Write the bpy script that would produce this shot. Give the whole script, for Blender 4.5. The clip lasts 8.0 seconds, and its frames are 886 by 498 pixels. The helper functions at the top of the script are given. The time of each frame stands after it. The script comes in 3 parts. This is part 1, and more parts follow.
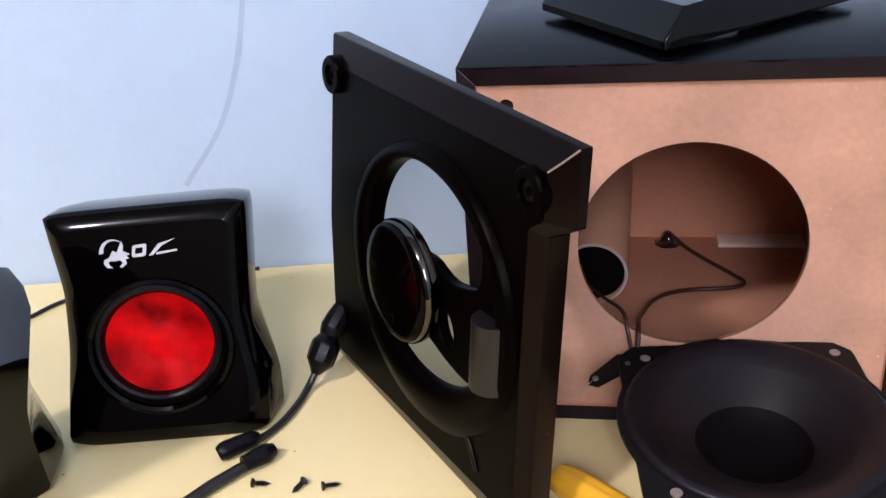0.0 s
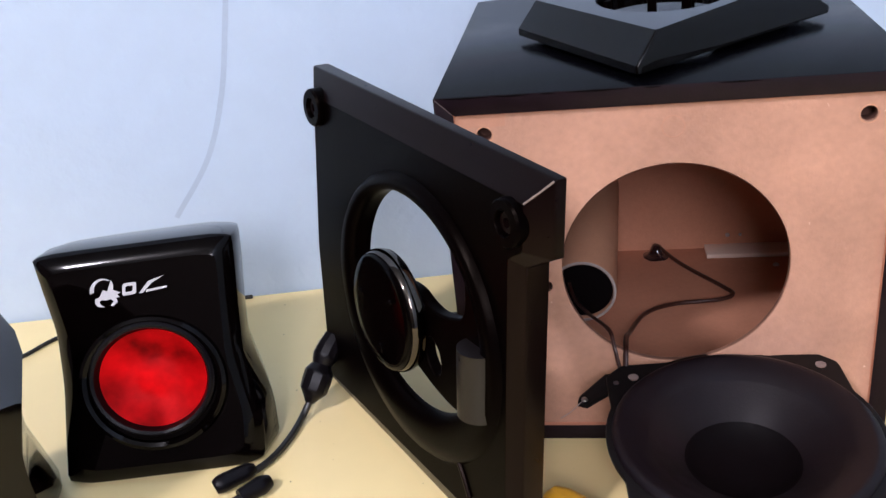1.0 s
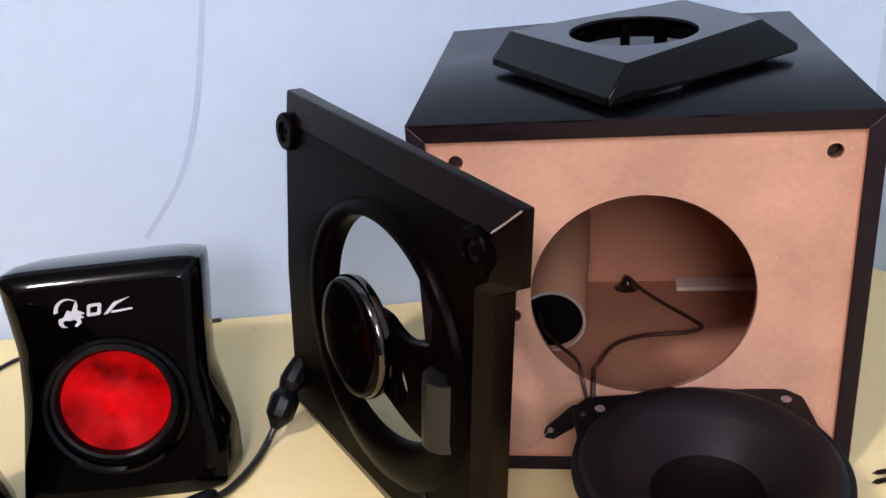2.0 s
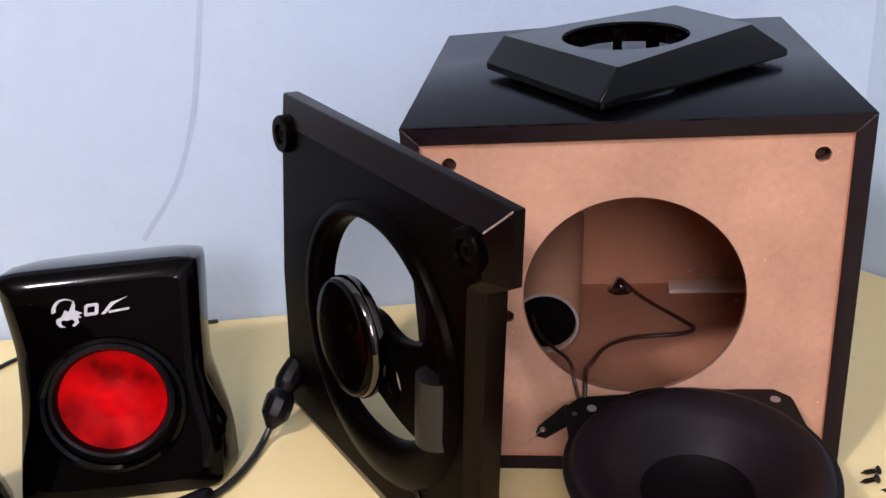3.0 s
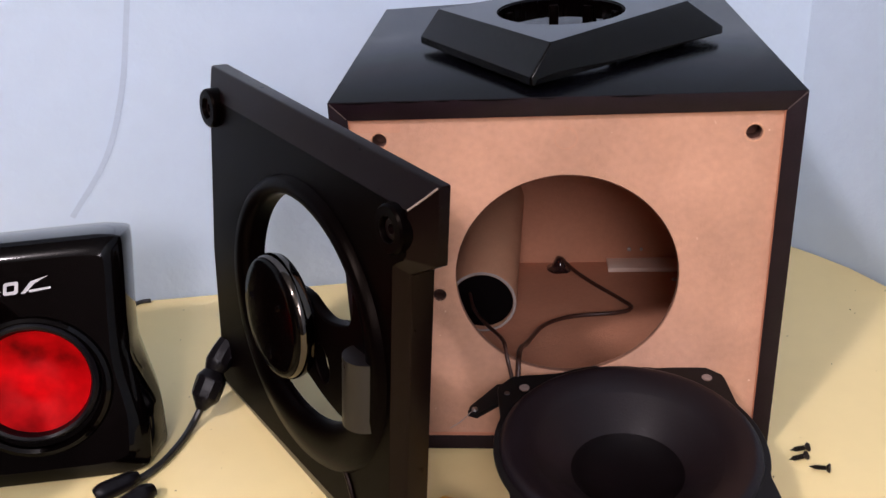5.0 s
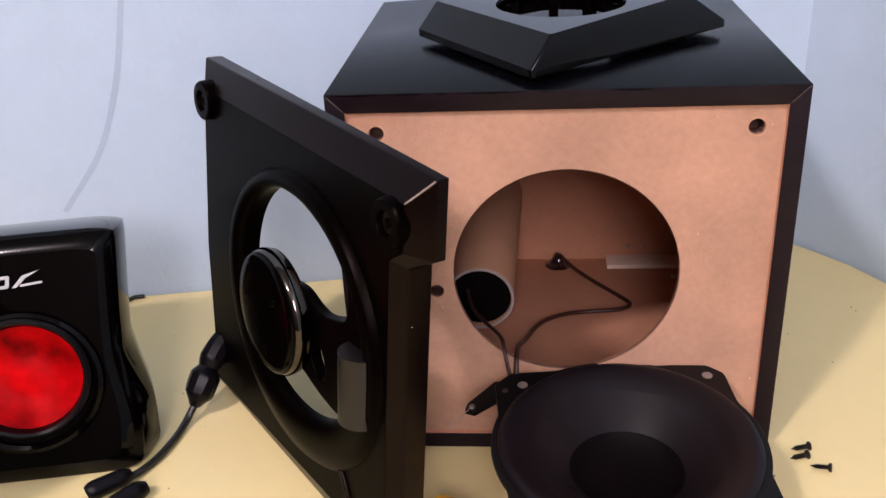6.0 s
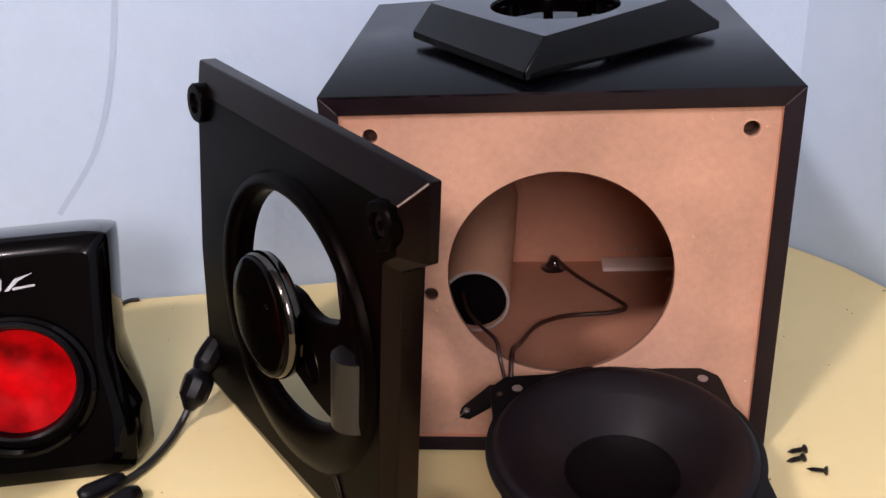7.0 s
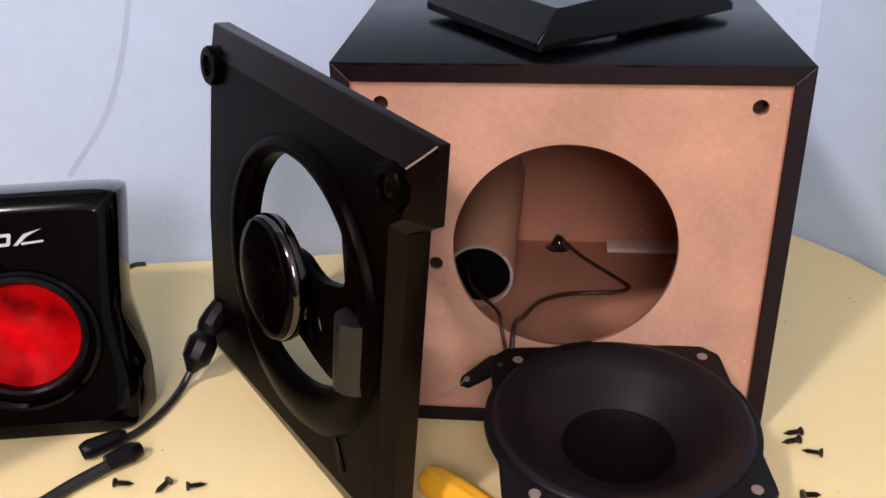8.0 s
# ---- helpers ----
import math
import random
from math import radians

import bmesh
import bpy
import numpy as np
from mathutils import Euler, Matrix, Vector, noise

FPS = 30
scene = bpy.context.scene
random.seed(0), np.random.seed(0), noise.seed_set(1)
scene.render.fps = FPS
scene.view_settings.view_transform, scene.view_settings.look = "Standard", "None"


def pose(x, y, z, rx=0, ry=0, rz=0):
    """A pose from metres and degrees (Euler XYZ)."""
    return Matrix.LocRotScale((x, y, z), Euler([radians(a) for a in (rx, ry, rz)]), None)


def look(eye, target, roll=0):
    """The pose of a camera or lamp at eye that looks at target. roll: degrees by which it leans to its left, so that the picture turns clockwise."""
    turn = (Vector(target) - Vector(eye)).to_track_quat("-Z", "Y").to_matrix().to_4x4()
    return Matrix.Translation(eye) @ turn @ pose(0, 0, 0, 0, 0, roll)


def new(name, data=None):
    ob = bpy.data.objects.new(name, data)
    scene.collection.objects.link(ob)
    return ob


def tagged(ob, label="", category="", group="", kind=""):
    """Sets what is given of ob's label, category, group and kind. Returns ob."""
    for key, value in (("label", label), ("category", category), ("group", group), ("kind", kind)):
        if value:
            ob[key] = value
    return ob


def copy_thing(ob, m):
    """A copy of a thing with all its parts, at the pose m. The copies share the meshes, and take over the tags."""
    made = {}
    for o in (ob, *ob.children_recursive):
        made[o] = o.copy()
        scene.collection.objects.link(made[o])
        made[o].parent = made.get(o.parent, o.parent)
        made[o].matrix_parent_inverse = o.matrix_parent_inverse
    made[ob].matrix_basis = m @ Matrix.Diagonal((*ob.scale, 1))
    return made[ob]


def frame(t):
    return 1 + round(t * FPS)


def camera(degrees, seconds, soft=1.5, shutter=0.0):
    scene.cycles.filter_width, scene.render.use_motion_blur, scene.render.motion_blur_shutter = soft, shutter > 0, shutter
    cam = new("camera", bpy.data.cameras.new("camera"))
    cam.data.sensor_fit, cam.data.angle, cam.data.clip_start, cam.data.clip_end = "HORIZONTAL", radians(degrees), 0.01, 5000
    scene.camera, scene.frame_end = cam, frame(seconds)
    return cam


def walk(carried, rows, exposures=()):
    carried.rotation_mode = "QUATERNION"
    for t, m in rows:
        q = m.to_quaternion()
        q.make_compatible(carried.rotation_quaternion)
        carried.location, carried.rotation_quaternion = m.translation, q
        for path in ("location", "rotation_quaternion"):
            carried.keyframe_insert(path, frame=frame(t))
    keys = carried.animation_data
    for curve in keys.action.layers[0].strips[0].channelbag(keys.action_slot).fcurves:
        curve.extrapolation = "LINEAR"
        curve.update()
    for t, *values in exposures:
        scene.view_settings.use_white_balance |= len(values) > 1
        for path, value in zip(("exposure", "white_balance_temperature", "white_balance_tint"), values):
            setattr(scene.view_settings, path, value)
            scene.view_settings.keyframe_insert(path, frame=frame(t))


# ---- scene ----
cam = camera(50.3, 8.0)
PATH = [
    (0, (0.078, -0.487, 0.367), (-0.255, 1.271, -0.526), -4.5),
    (0.5, (0.084, -0.484, 0.374), (-0.245, 1.279, -0.511), -5.7),
    (1, (0.089, -0.485, 0.379), (-0.249, 1.28, -0.5), -6.8),
    (1.5, (0.091, -0.481, 0.378), (-0.201, 1.305, -0.475), -5.1),
    (3, (0.096, -0.49, 0.379), (-0.186, 1.311, -0.444), -4.6),
    (3.5, (0.097, -0.482, 0.378), (-0.145, 1.322, -0.451), -3.5),
    (4, (0.116, -0.482, 0.379), (-0.104, 1.312, -0.477), -5.4),
    (4.5, (0.111, -0.482, 0.377), (-0.093, 1.309, -0.488), -4.0),
    (6, (0.107, -0.474, 0.369), (-0.074, 1.316, -0.505), -3.0),
    (6.5, (0.11, -0.473, 0.369), (-0.08, 1.316, -0.504), -3.4),
    (7, (0.109, -0.472, 0.368), (-0.068, 1.321, -0.501), -3.0),
    (7.5, (0.107, -0.471, 0.367), (-0.052, 1.325, -0.5), -2.4),
    (8, (0.109, -0.48, 0.36), (-0.078, 1.301, -0.531), -1.1),
]
walk(cam, [(t, look(eye, target, roll)) for t, eye, target, roll in PATH],
     exposures=[(0, 0.10, 5800, 13), (1.5, 0.08, 6000, 14), (3.5, 0.0, 6300, 16), (8, 0.0, 6450, 18)])

# ---- world and light ----
world = bpy.data.worlds.new("world")
scene.world = world
world.use_nodes = True
world.node_tree.nodes["Background"].inputs["Color"].default_value = (0.75, 0.85, 1.0, 1)
world.node_tree.nodes["Background"].inputs["Strength"].default_value = 0.05

for place, watts, size in (((-0.85, -1.53, 1.92), 126.0, 0.10), ((0.26, -2.45, 1.45), 160.0, 0.42)):
    lamp_data = bpy.data.lights.new("room_lamp", "POINT")
    lamp_data.shadow_soft_size, lamp_data.energy, lamp_data.color = size, watts, (1.0, 0.92, 0.94)
    new("room_lamp", lamp_data).location = place


# ---- materials ----
def material(name, color, rough=0.5, metal=0.0, vary=0.12, scale=30.0, bump=0.0, bump_scale=200.0, coat=0.0, spec=0.5, glow=0.0, rvary=0.2, grain=1.0, tint=None, specks=None, sheen_tint=None):
    """A surface with two scales of colour variation, uneven gloss and fine relief."""
    m = bpy.data.materials.new(name)
    m.use_nodes = True
    nt = m.node_tree
    b = nt.nodes["Principled BSDF"]
    b.inputs["Metallic"].default_value = metal
    b.inputs["Coat Weight"].default_value = coat
    b.inputs["Coat Roughness"].default_value = 0.06
    b.inputs["Specular IOR Level"].default_value = spec
    if sheen_tint:
        b.inputs["Specular Tint"].default_value = (*sheen_tint, 1)
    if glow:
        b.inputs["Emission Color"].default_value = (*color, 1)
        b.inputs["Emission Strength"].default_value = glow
    co = nt.nodes.new("ShaderNodeTexCoord")

    def noise_node(sc, detail=4.0):
        n = nt.nodes.new("ShaderNodeTexNoise")
        n.inputs["Scale"].default_value = sc
        n.inputs["Detail"].default_value = detail
        nt.links.new(co.outputs["Object"], n.inputs["Vector"])
        return n

    def ramp(src, a, z, lo=0.3, hi=0.7):
        r = nt.nodes.new("ShaderNodeValToRGB")
        r.color_ramp.elements[0].position, r.color_ramp.elements[1].position = lo, hi
        r.color_ramp.elements[0].color, r.color_ramp.elements[1].color = (*a, 1), (*z, 1)
        nt.links.new(src.outputs["Fac"], r.inputs["Fac"])
        return r

    tint = tint or tuple(c * (1 - vary) for c in color)
    big = ramp(noise_node(scale), tint, color)
    fine = ramp(noise_node(scale * 14, 6.0), tuple([1 - vary * 0.6 * grain] * 3), (1, 1, 1))
    mix = nt.nodes.new("ShaderNodeMix")
    mix.data_type, mix.blend_type = "RGBA", "MULTIPLY"
    mix.inputs[0].default_value = 1.0
    nt.links.new(big.outputs["Color"], mix.inputs[6])
    nt.links.new(fine.outputs["Color"], mix.inputs[7])
    out = mix.outputs[2]
    if specks:
        col, amount, size = specks
        sp = ramp(noise_node(size, 2.0), (0, 0, 0), (1, 1, 1), amount, amount + 0.03)
        mx = nt.nodes.new("ShaderNodeMix")
        mx.data_type = "RGBA"
        nt.links.new(sp.outputs["Color"], mx.inputs[0])
        nt.links.new(out, mx.inputs[6])
        mx.inputs[7].default_value = (*col, 1)
        out = mx.outputs[2]
    nt.links.new(out, b.inputs["Base Color"])
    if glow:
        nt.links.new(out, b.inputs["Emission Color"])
    rr = nt.nodes.new("ShaderNodeMapRange")
    rr.inputs[3].default_value, rr.inputs[4].default_value = rough * (1 - rvary), min(1.0, rough * (1 + rvary))
    nt.links.new(noise_node(scale * 3).outputs["Fac"], rr.inputs[0])
    nt.links.new(rr.outputs[0], b.inputs["Roughness"])
    if bump:
        bp = nt.nodes.new("ShaderNodeBump")
        bp.inputs["Strength"].default_value = bump
        bp.inputs["Distance"].default_value = 0.001
        nt.links.new(noise_node(bump_scale, 5.0).outputs["Fac"], bp.inputs["Height"])
        nt.links.new(bp.outputs["Normal"], b.inputs["Normal"])
    return m


WALL = material("wall_paint", (0.485, 0.590, 0.705), 0.75, vary=0.05, scale=3.0, bump=0.9, bump_scale=110)
DESK = material("desk_laminate", (0.90, 0.72, 0.34), 0.42, vary=0.04, scale=4.0, bump=0.05, bump_scale=500, specks=((0.35, 0.25, 0.12), 0.745, 130))
CEIL = material("ceiling_paint", (0.34, 0.33, 0.32), 0.9, vary=0.06, scale=2.0)
FLOOR = material("floor_tile", (0.20, 0.16, 0.13), 0.4, vary=0.15, scale=3.0)
VINYL = material("black_vinyl", (0.0014, 0.0014, 0.0022), 0.22, vary=0.3, scale=25, spec=0.11, bump=0.06, bump_scale=900)
VINYL_EDGE = material("mitred_vinyl_edge", (0.012, 0.0045, 0.0075), 0.42, vary=0.4, scale=60, spec=0.2, bump=0.2, bump_scale=600)
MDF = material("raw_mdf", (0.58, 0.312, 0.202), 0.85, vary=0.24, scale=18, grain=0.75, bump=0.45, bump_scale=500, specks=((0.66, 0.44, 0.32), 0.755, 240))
# Darker copy of MDF that puts the cabinet's inner shade into the colour.
MDF_IN = material("raw_mdf_shaded_inside", (0.55, 0.245, 0.142), 0.85, vary=0.12, scale=18, bump=0.3, bump_scale=600)
MDF_DARK = material("darkened_mdf", (0.11, 0.045, 0.028), 0.9, vary=0.3, scale=200)
MDF_TORN = material("torn_mdf", (0.66, 0.34, 0.20), 0.9, vary=0.25, scale=300, bump=0.5, bump_scale=900)
MDF_PATCH = material("scuffed_mdf", (0.50, 0.25, 0.155), 0.8, vary=0.1, scale=60)
GLINT = material("crease_glint_tone", (0.30, 0.22, 0.18), 0.7, vary=0.3, scale=90)
GLUE_LINE = material("mitre_glue", (0.10, 0.07, 0.06), 0.7, vary=0.4, scale=150)
CUT = material("cut_mdf", (0.26, 0.12, 0.07), 0.9, vary=0.3, scale=120)
ABS = material("black_abs", (0.0010, 0.0004, 0.0004), 0.30, spec=0.020, rvary=0.05, vary=0.25, scale=40, bump=0.05, bump_scale=1500, sheen_tint=(1.0, 0.80, 0.66))
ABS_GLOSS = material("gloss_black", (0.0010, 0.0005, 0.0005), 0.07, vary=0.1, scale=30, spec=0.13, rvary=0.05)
# Shinier copy of ABS_GLOSS that makes upward faces lighter.
LIT_TOP = material("lit_top_gloss", (0.0010, 0.0006, 0.0005), 0.12, vary=0.1, scale=30, spec=0.7, rvary=0.05)
DISC_GLOSS = material("badge_gloss", (0.0010, 0.0004, 0.0004), 0.16, vary=0.1, scale=30, spec=0.05, rvary=0.05)
# Duller copy of TRIM that keeps the skirt's sides darker than the top.
TRIM_SIDE = material("darkened_trim_side", (0.0018, 0.0015, 0.0013), 0.045, spec=0.20, rvary=0.05, vary=0.1, scale=40)
# Lighter, glossier copy of ABS, as if the sloping border caught more light.
ABS_EDGE = material("lightened_abs", (0.0034, 0.0014, 0.0014), 0.28, spec=0.085, rvary=0.05, vary=0.08, scale=40, bump=0.04, bump_scale=1200, sheen_tint=(1.0, 0.78, 0.66))
TRIM = material("gloss_trim_plastic", (0.0018, 0.0018, 0.0018), 0.09, spec=0.42, rvary=0.05, vary=0.1, scale=40)
CHROME = material("dark_chrome", (0.080, 0.070, 0.060), 0.06, metal=1.0, vary=0.15, scale=60)
# Emission and dark noise paint the cone's uneven glow and reflections into its colour.
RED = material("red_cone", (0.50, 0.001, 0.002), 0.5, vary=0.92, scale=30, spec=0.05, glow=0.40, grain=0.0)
RUBBER = material("rubber", (0.005, 0.004, 0.005), 0.32, spec=0.14, vary=0.2, scale=40, bump=0.08, bump_scale=900)
CONE = material("paper_cone", (0.0088, 0.0052, 0.0062), 0.46, spec=0.2, vary=0.25, scale=35, bump=0.10, bump_scale=700)
# Lighter than ABS, so the bracket looks turned to the lamp.
BRACKET = material("lit_bracket_plastic", (0.008, 0.006, 0.006), 0.28, vary=0.08, scale=40, spec=0.35, rvary=0.05)
WOOF_RUBBER = material("surround_rubber", (0.0075, 0.0047, 0.0060), 0.38, vary=0.15, scale=40, spec=0.24, rvary=0.08, bump=0.05, bump_scale=900)
CAP = material("dust_cap_paper", (0.0026, 0.0013, 0.0016), 0.6, vary=0.2, scale=40, spec=0.06)
STEEL_BLACK = material("black_steel", (0.007, 0.006, 0.006), 0.38, spec=0.15, vary=0.2, scale=60)
STEEL = material("zinc_steel", (0.55, 0.55, 0.55), 0.3, metal=1.0, vary=0.2, scale=60)
EYE_STEEL = material("dull_zinc", (0.30, 0.22, 0.19), 0.5, metal=0.1, vary=0.3, scale=200)
SCREW = material("blackened_screw", (0.05, 0.042, 0.036), 0.35, metal=0.6, vary=0.3, scale=300)
CABLE = material("cable_pvc", (0.012, 0.011, 0.011), 0.4, vary=0.2, scale=80)
CABLE_BROWN = material("brown_cable_pvc", (0.05, 0.018, 0.012), 0.35, vary=0.2, scale=80)
TUBE_MAT = material("brown_card", (0.55, 0.285, 0.165), 0.8, vary=0.1, scale=40)
TUBE_RIM = material("pale_card", (0.46, 0.39, 0.35), 0.8, vary=0.15, scale=60)
BATTEN = material("pale_batten", (0.88, 0.70, 0.58), 0.8, vary=0.08, scale=40)
GLUE_DARK = material("dark_hot_glue", (0.030, 0.014, 0.014), 0.10, vary=0.4, scale=120, coat=1.0)
YELLOW = material("yellow_plastic", (0.85, 0.42, 0.02), 0.3, vary=0.1, scale=60)
WHITE = material("white_print", (0.50, 0.49, 0.50), 0.4, vary=0.15, scale=100)
SHADOW_TONE = material("painted_cable_shadow", (0.415, 0.500, 0.615), 0.8, vary=0.08, scale=20)
MAGNET = material("ferrite", (0.04, 0.04, 0.045), 0.6, vary=0.2, scale=60)
GREY_WALL = material("unseen_dark_wall", (0.10, 0.08, 0.07), 0.8, vary=0.15, scale=3.0)


# ---- building helpers ----
def finish(ob, mat, smooth=35):
    me = ob.data
    me.materials.clear()
    me.materials.append(mat)
    me.set_sharp_from_angle(angle=radians(smooth))
    for p in me.polygons:
        p.use_smooth = True
    return ob


def part(name, data, mat, parent=None, label="", m=None, smooth=35):
    """Links a bmesh or a mesh as one object, under a thing or a part."""
    if isinstance(data, bmesh.types.BMesh):
        bmesh.ops.recalc_face_normals(data, faces=data.faces)
        me = bpy.data.meshes.new(name)
        data.to_mesh(me)
        data.free()
        data = me
    ob = finish(new(name, data), mat, smooth)
    if parent is not None:
        ob.parent = parent
    if m is not None:
        ob.matrix_basis = m
    return tagged(ob, label)


def thing(name, m, label, category, group=""):
    ob = new(name)
    ob.empty_display_size = 0.02
    ob.matrix_basis = m
    return tagged(ob, label, category, group)


def structure(name, data, mat, label, category):
    return tagged(part(name, data, mat), label, category, kind="structure")


def add_box(bm, x0, x1, y0, y1, z0, z1, bevel=0.0):
    vs = [bm.verts.new((x, y, z)) for z in (z0, z1) for x, y in ((x0, y0), (x1, y0), (x1, y1), (x0, y1))]
    fs = [(3, 2, 1, 0), (4, 5, 6, 7), (0, 1, 5, 4), (1, 2, 6, 5), (2, 3, 7, 6), (3, 0, 4, 7)]
    faces = [bm.faces.new([vs[i] for i in f]) for f in fs]
    if bevel:
        edges = list({e for f in faces for e in f.edges})
        bmesh.ops.bevel(bm, geom=edges, offset=bevel, segments=2, affect="EDGES", profile=0.5)
    return bm


def block(x0, x1, y0, y1, z0, z1, bevel=0.0):
    return add_box(bmesh.new(), x0, x1, y0, y1, z0, z1, bevel)


def prism(points, z0, z1, bevel=0.0):
    bm = bmesh.new()
    lo = [bm.verts.new((x, y, z0)) for x, y in points]
    hi = [bm.verts.new((x, y, z1)) for x, y in points]
    n = len(points)
    bm.faces.new(lo[::-1])
    top = bm.faces.new(hi)
    for i in range(n):
        bm.faces.new((lo[i], lo[(i + 1) % n], hi[(i + 1) % n], hi[i]))
    if bevel:
        bmesh.ops.bevel(bm, geom=list(top.edges), offset=bevel, segments=3, affect="EDGES", profile=0.5)
    return bm


def circle(cx, cy, r, n=64, a0=0.0, a1=360.0):
    full = abs(a1 - a0) >= 359.9
    k = n if full else n - 1
    return [(cx + r * math.cos(radians(a0 + (a1 - a0) * i / k)), cy + r * math.sin(radians(a0 + (a1 - a0) * i / k))) for i in range(n)]


def plate(loops, z0, z1, bevel=0.0, res=2):
    """A flat plate with holes: loops of (x, y), the outer one first, between two heights, with rounded edges."""
    cu = bpy.data.curves.new("plate", "CURVE")
    cu.dimensions, cu.fill_mode = "2D", "BOTH"
    cu.extrude = max(0.0, (z1 - z0) / 2 - bevel)
    cu.bevel_depth, cu.bevel_resolution, cu.offset = bevel, res, -bevel
    for loop in loops:
        sp = cu.splines.new("POLY")
        sp.points.add(len(loop) - 1)
        for p, (x, y) in zip(sp.points, loop):
            p.co = (x, y, 0, 1)
        sp.use_cyclic_u = True
    ob = bpy.data.objects.new("plate", cu)
    me = bpy.data.meshes.new_from_object(ob)
    bpy.data.objects.remove(ob)
    bpy.data.curves.remove(cu)
    me.transform(Matrix.Translation((0, 0, (z0 + z1) / 2)))
    return me


def lathe(profile, n=64, bm=None, closed=False):
    """Turns a profile of (radius, height) round the z axis."""
    bm = bm or bmesh.new()
    rings = []
    for r, z in profile:
        if r < 1e-6:
            rings.append([bm.verts.new((0, 0, z))])
        else:
            rings.append([bm.verts.new((r * math.cos(2 * math.pi * i / n), r * math.sin(2 * math.pi * i / n), z)) for i in range(n)])
    pairs = list(zip(rings, rings[1:])) + ([(rings[-1], rings[0])] if closed else [])
    for a, b in pairs:
        for i in range(n):
            j = (i + 1) % n
            if len(a) == 1 and len(b) > 1:
                bm.faces.new((a[0], b[i], b[j]))
            elif len(b) == 1 and len(a) > 1:
                bm.faces.new((a[i], a[j], b[0]))
            elif len(a) > 1:
                bm.faces.new((a[i], a[j], b[j], b[i]))
    return bm


def smooth_path(points, steps=8):
    pts = [Vector(p) for p in points]
    pts = [2 * pts[0] - pts[1]] + pts + [2 * pts[-1] - pts[-2]]
    out = []
    for i in range(1, len(pts) - 2):
        a, b, c, d = pts[i - 1:i + 3]
        for k in range(steps):
            t = k / steps
            out.append(0.5 * (2 * b + (c - a) * t + (2 * a - 5 * b + 4 * c - d) * t * t + (3 * b - a - 3 * c + d) * t ** 3))
    return out + [pts[-2]]


def sweep(points, radius, n=10, steps=8, bm=None):
    """A round cable along a smooth path; the radius may be a list, one for each given point."""
    bm = bm or bmesh.new()
    line = smooth_path(points, steps)
    radii = [radius] * len(line) if not isinstance(radius, (list, tuple)) else [float(r) for r in np.interp(np.linspace(0, 1, len(line)), np.linspace(0, 1, len(radius)), radius)]
    rings, up = [], Vector((0.13, 0.21, 0.97))
    for i, p in enumerate(line):
        d = (line[min(i + 1, len(line) - 1)] - line[max(i - 1, 0)]).normalized()
        side = d.cross(up)
        if side.length < 0.05:
            side = d.cross(Vector((1, 0, 0)))
        side.normalize()
        top = side.cross(d)
        rings.append([bm.verts.new(p + radii[i] * (side * math.cos(2 * math.pi * k / n) + top * math.sin(2 * math.pi * k / n))) for k in range(n)])
    for a, b in zip(rings, rings[1:]):
        for k in range(n):
            bm.faces.new((a[k], a[(k + 1) % n], b[(k + 1) % n], b[k]))
    bm.faces.new(rings[0][::-1])
    bm.faces.new(rings[-1])
    return bm


def loft(rings, bm=None, cap_start=False, cap_end=True):
    bm = bm or bmesh.new()
    vr = [[bm.verts.new(p) for p in r] for r in rings]
    n = len(rings[0])
    for a, b in zip(vr, vr[1:]):
        for k in range(n):
            bm.faces.new((a[k], a[(k + 1) % n], b[(k + 1) % n], b[k]))
    if cap_start:
        bm.faces.new(vr[0][::-1])
    if cap_end:
        bm.faces.new(vr[-1])
    return bm


def rounded(points, times=2, cut=0.2):
    """Cuts the corners of a closed outline."""
    for _ in range(times):
        out = []
        for i, a in enumerate(points):
            b = points[(i + 1) % len(points)]
            out.append(tuple(a[k] + (b[k] - a[k]) * cut for k in range(2)))
            out.append(tuple(a[k] + (b[k] - a[k]) * (1 - cut) for k in range(2)))
        points = out
    return points


def filleted(points, r, n=7):
    """Rounds each corner of a closed outline with a small curve that starts r from it."""
    out = []
    for i, p in enumerate(points):
        p = Vector(p)
        a = p + (Vector(points[i - 1]) - p).normalized() * r
        b = p + (Vector(points[(i + 1) % len(points)]) - p).normalized() * r
        out += [tuple(a.lerp(p, k / n).lerp(p.lerp(b, k / n), k / n)) for k in range(n + 1)]
    return out


def resample(points, n):
    p = np.array(list(points) + [points[0]], float)
    d = np.concatenate([[0], np.cumsum(np.hypot(*np.diff(p, axis=0).T))])
    s = np.linspace(0, d[-1], n, endpoint=False)
    return list(zip(np.interp(s, d, p[:, 0]), np.interp(s, d, p[:, 1])))


# ---- the room ----
CORNER = (0.331, 0.296)
BEND = [CORNER, (0.352, 0.272), (0.373, 0.246), (0.392, 0.213), (0.430, 0.12), (0.46, -0.05), (0.47, -0.40)]
WEST, SOUTH, EAST = -2.4, -3.4, 0.47
BACK_WEST = (WEST, 0.238 + 0.176 * WEST)
LOW, HIGH = -0.75, 2.05
structure("wall_north", prism([BACK_WEST, CORNER, (0.36, 0.42), (WEST, 0.12)], LOW, HIGH), WALL, "pale blue painted plaster wall behind the desk", "wall")
structure("wall_east", prism(BEND[1:] + [(EAST, SOUTH), (0.62, SOUTH), (0.62, 0.4), (0.3625, 0.418), (0.3335, 0.299), CORNER], LOW, HIGH), WALL, "pale blue painted wall bending round the desk end", "wall")
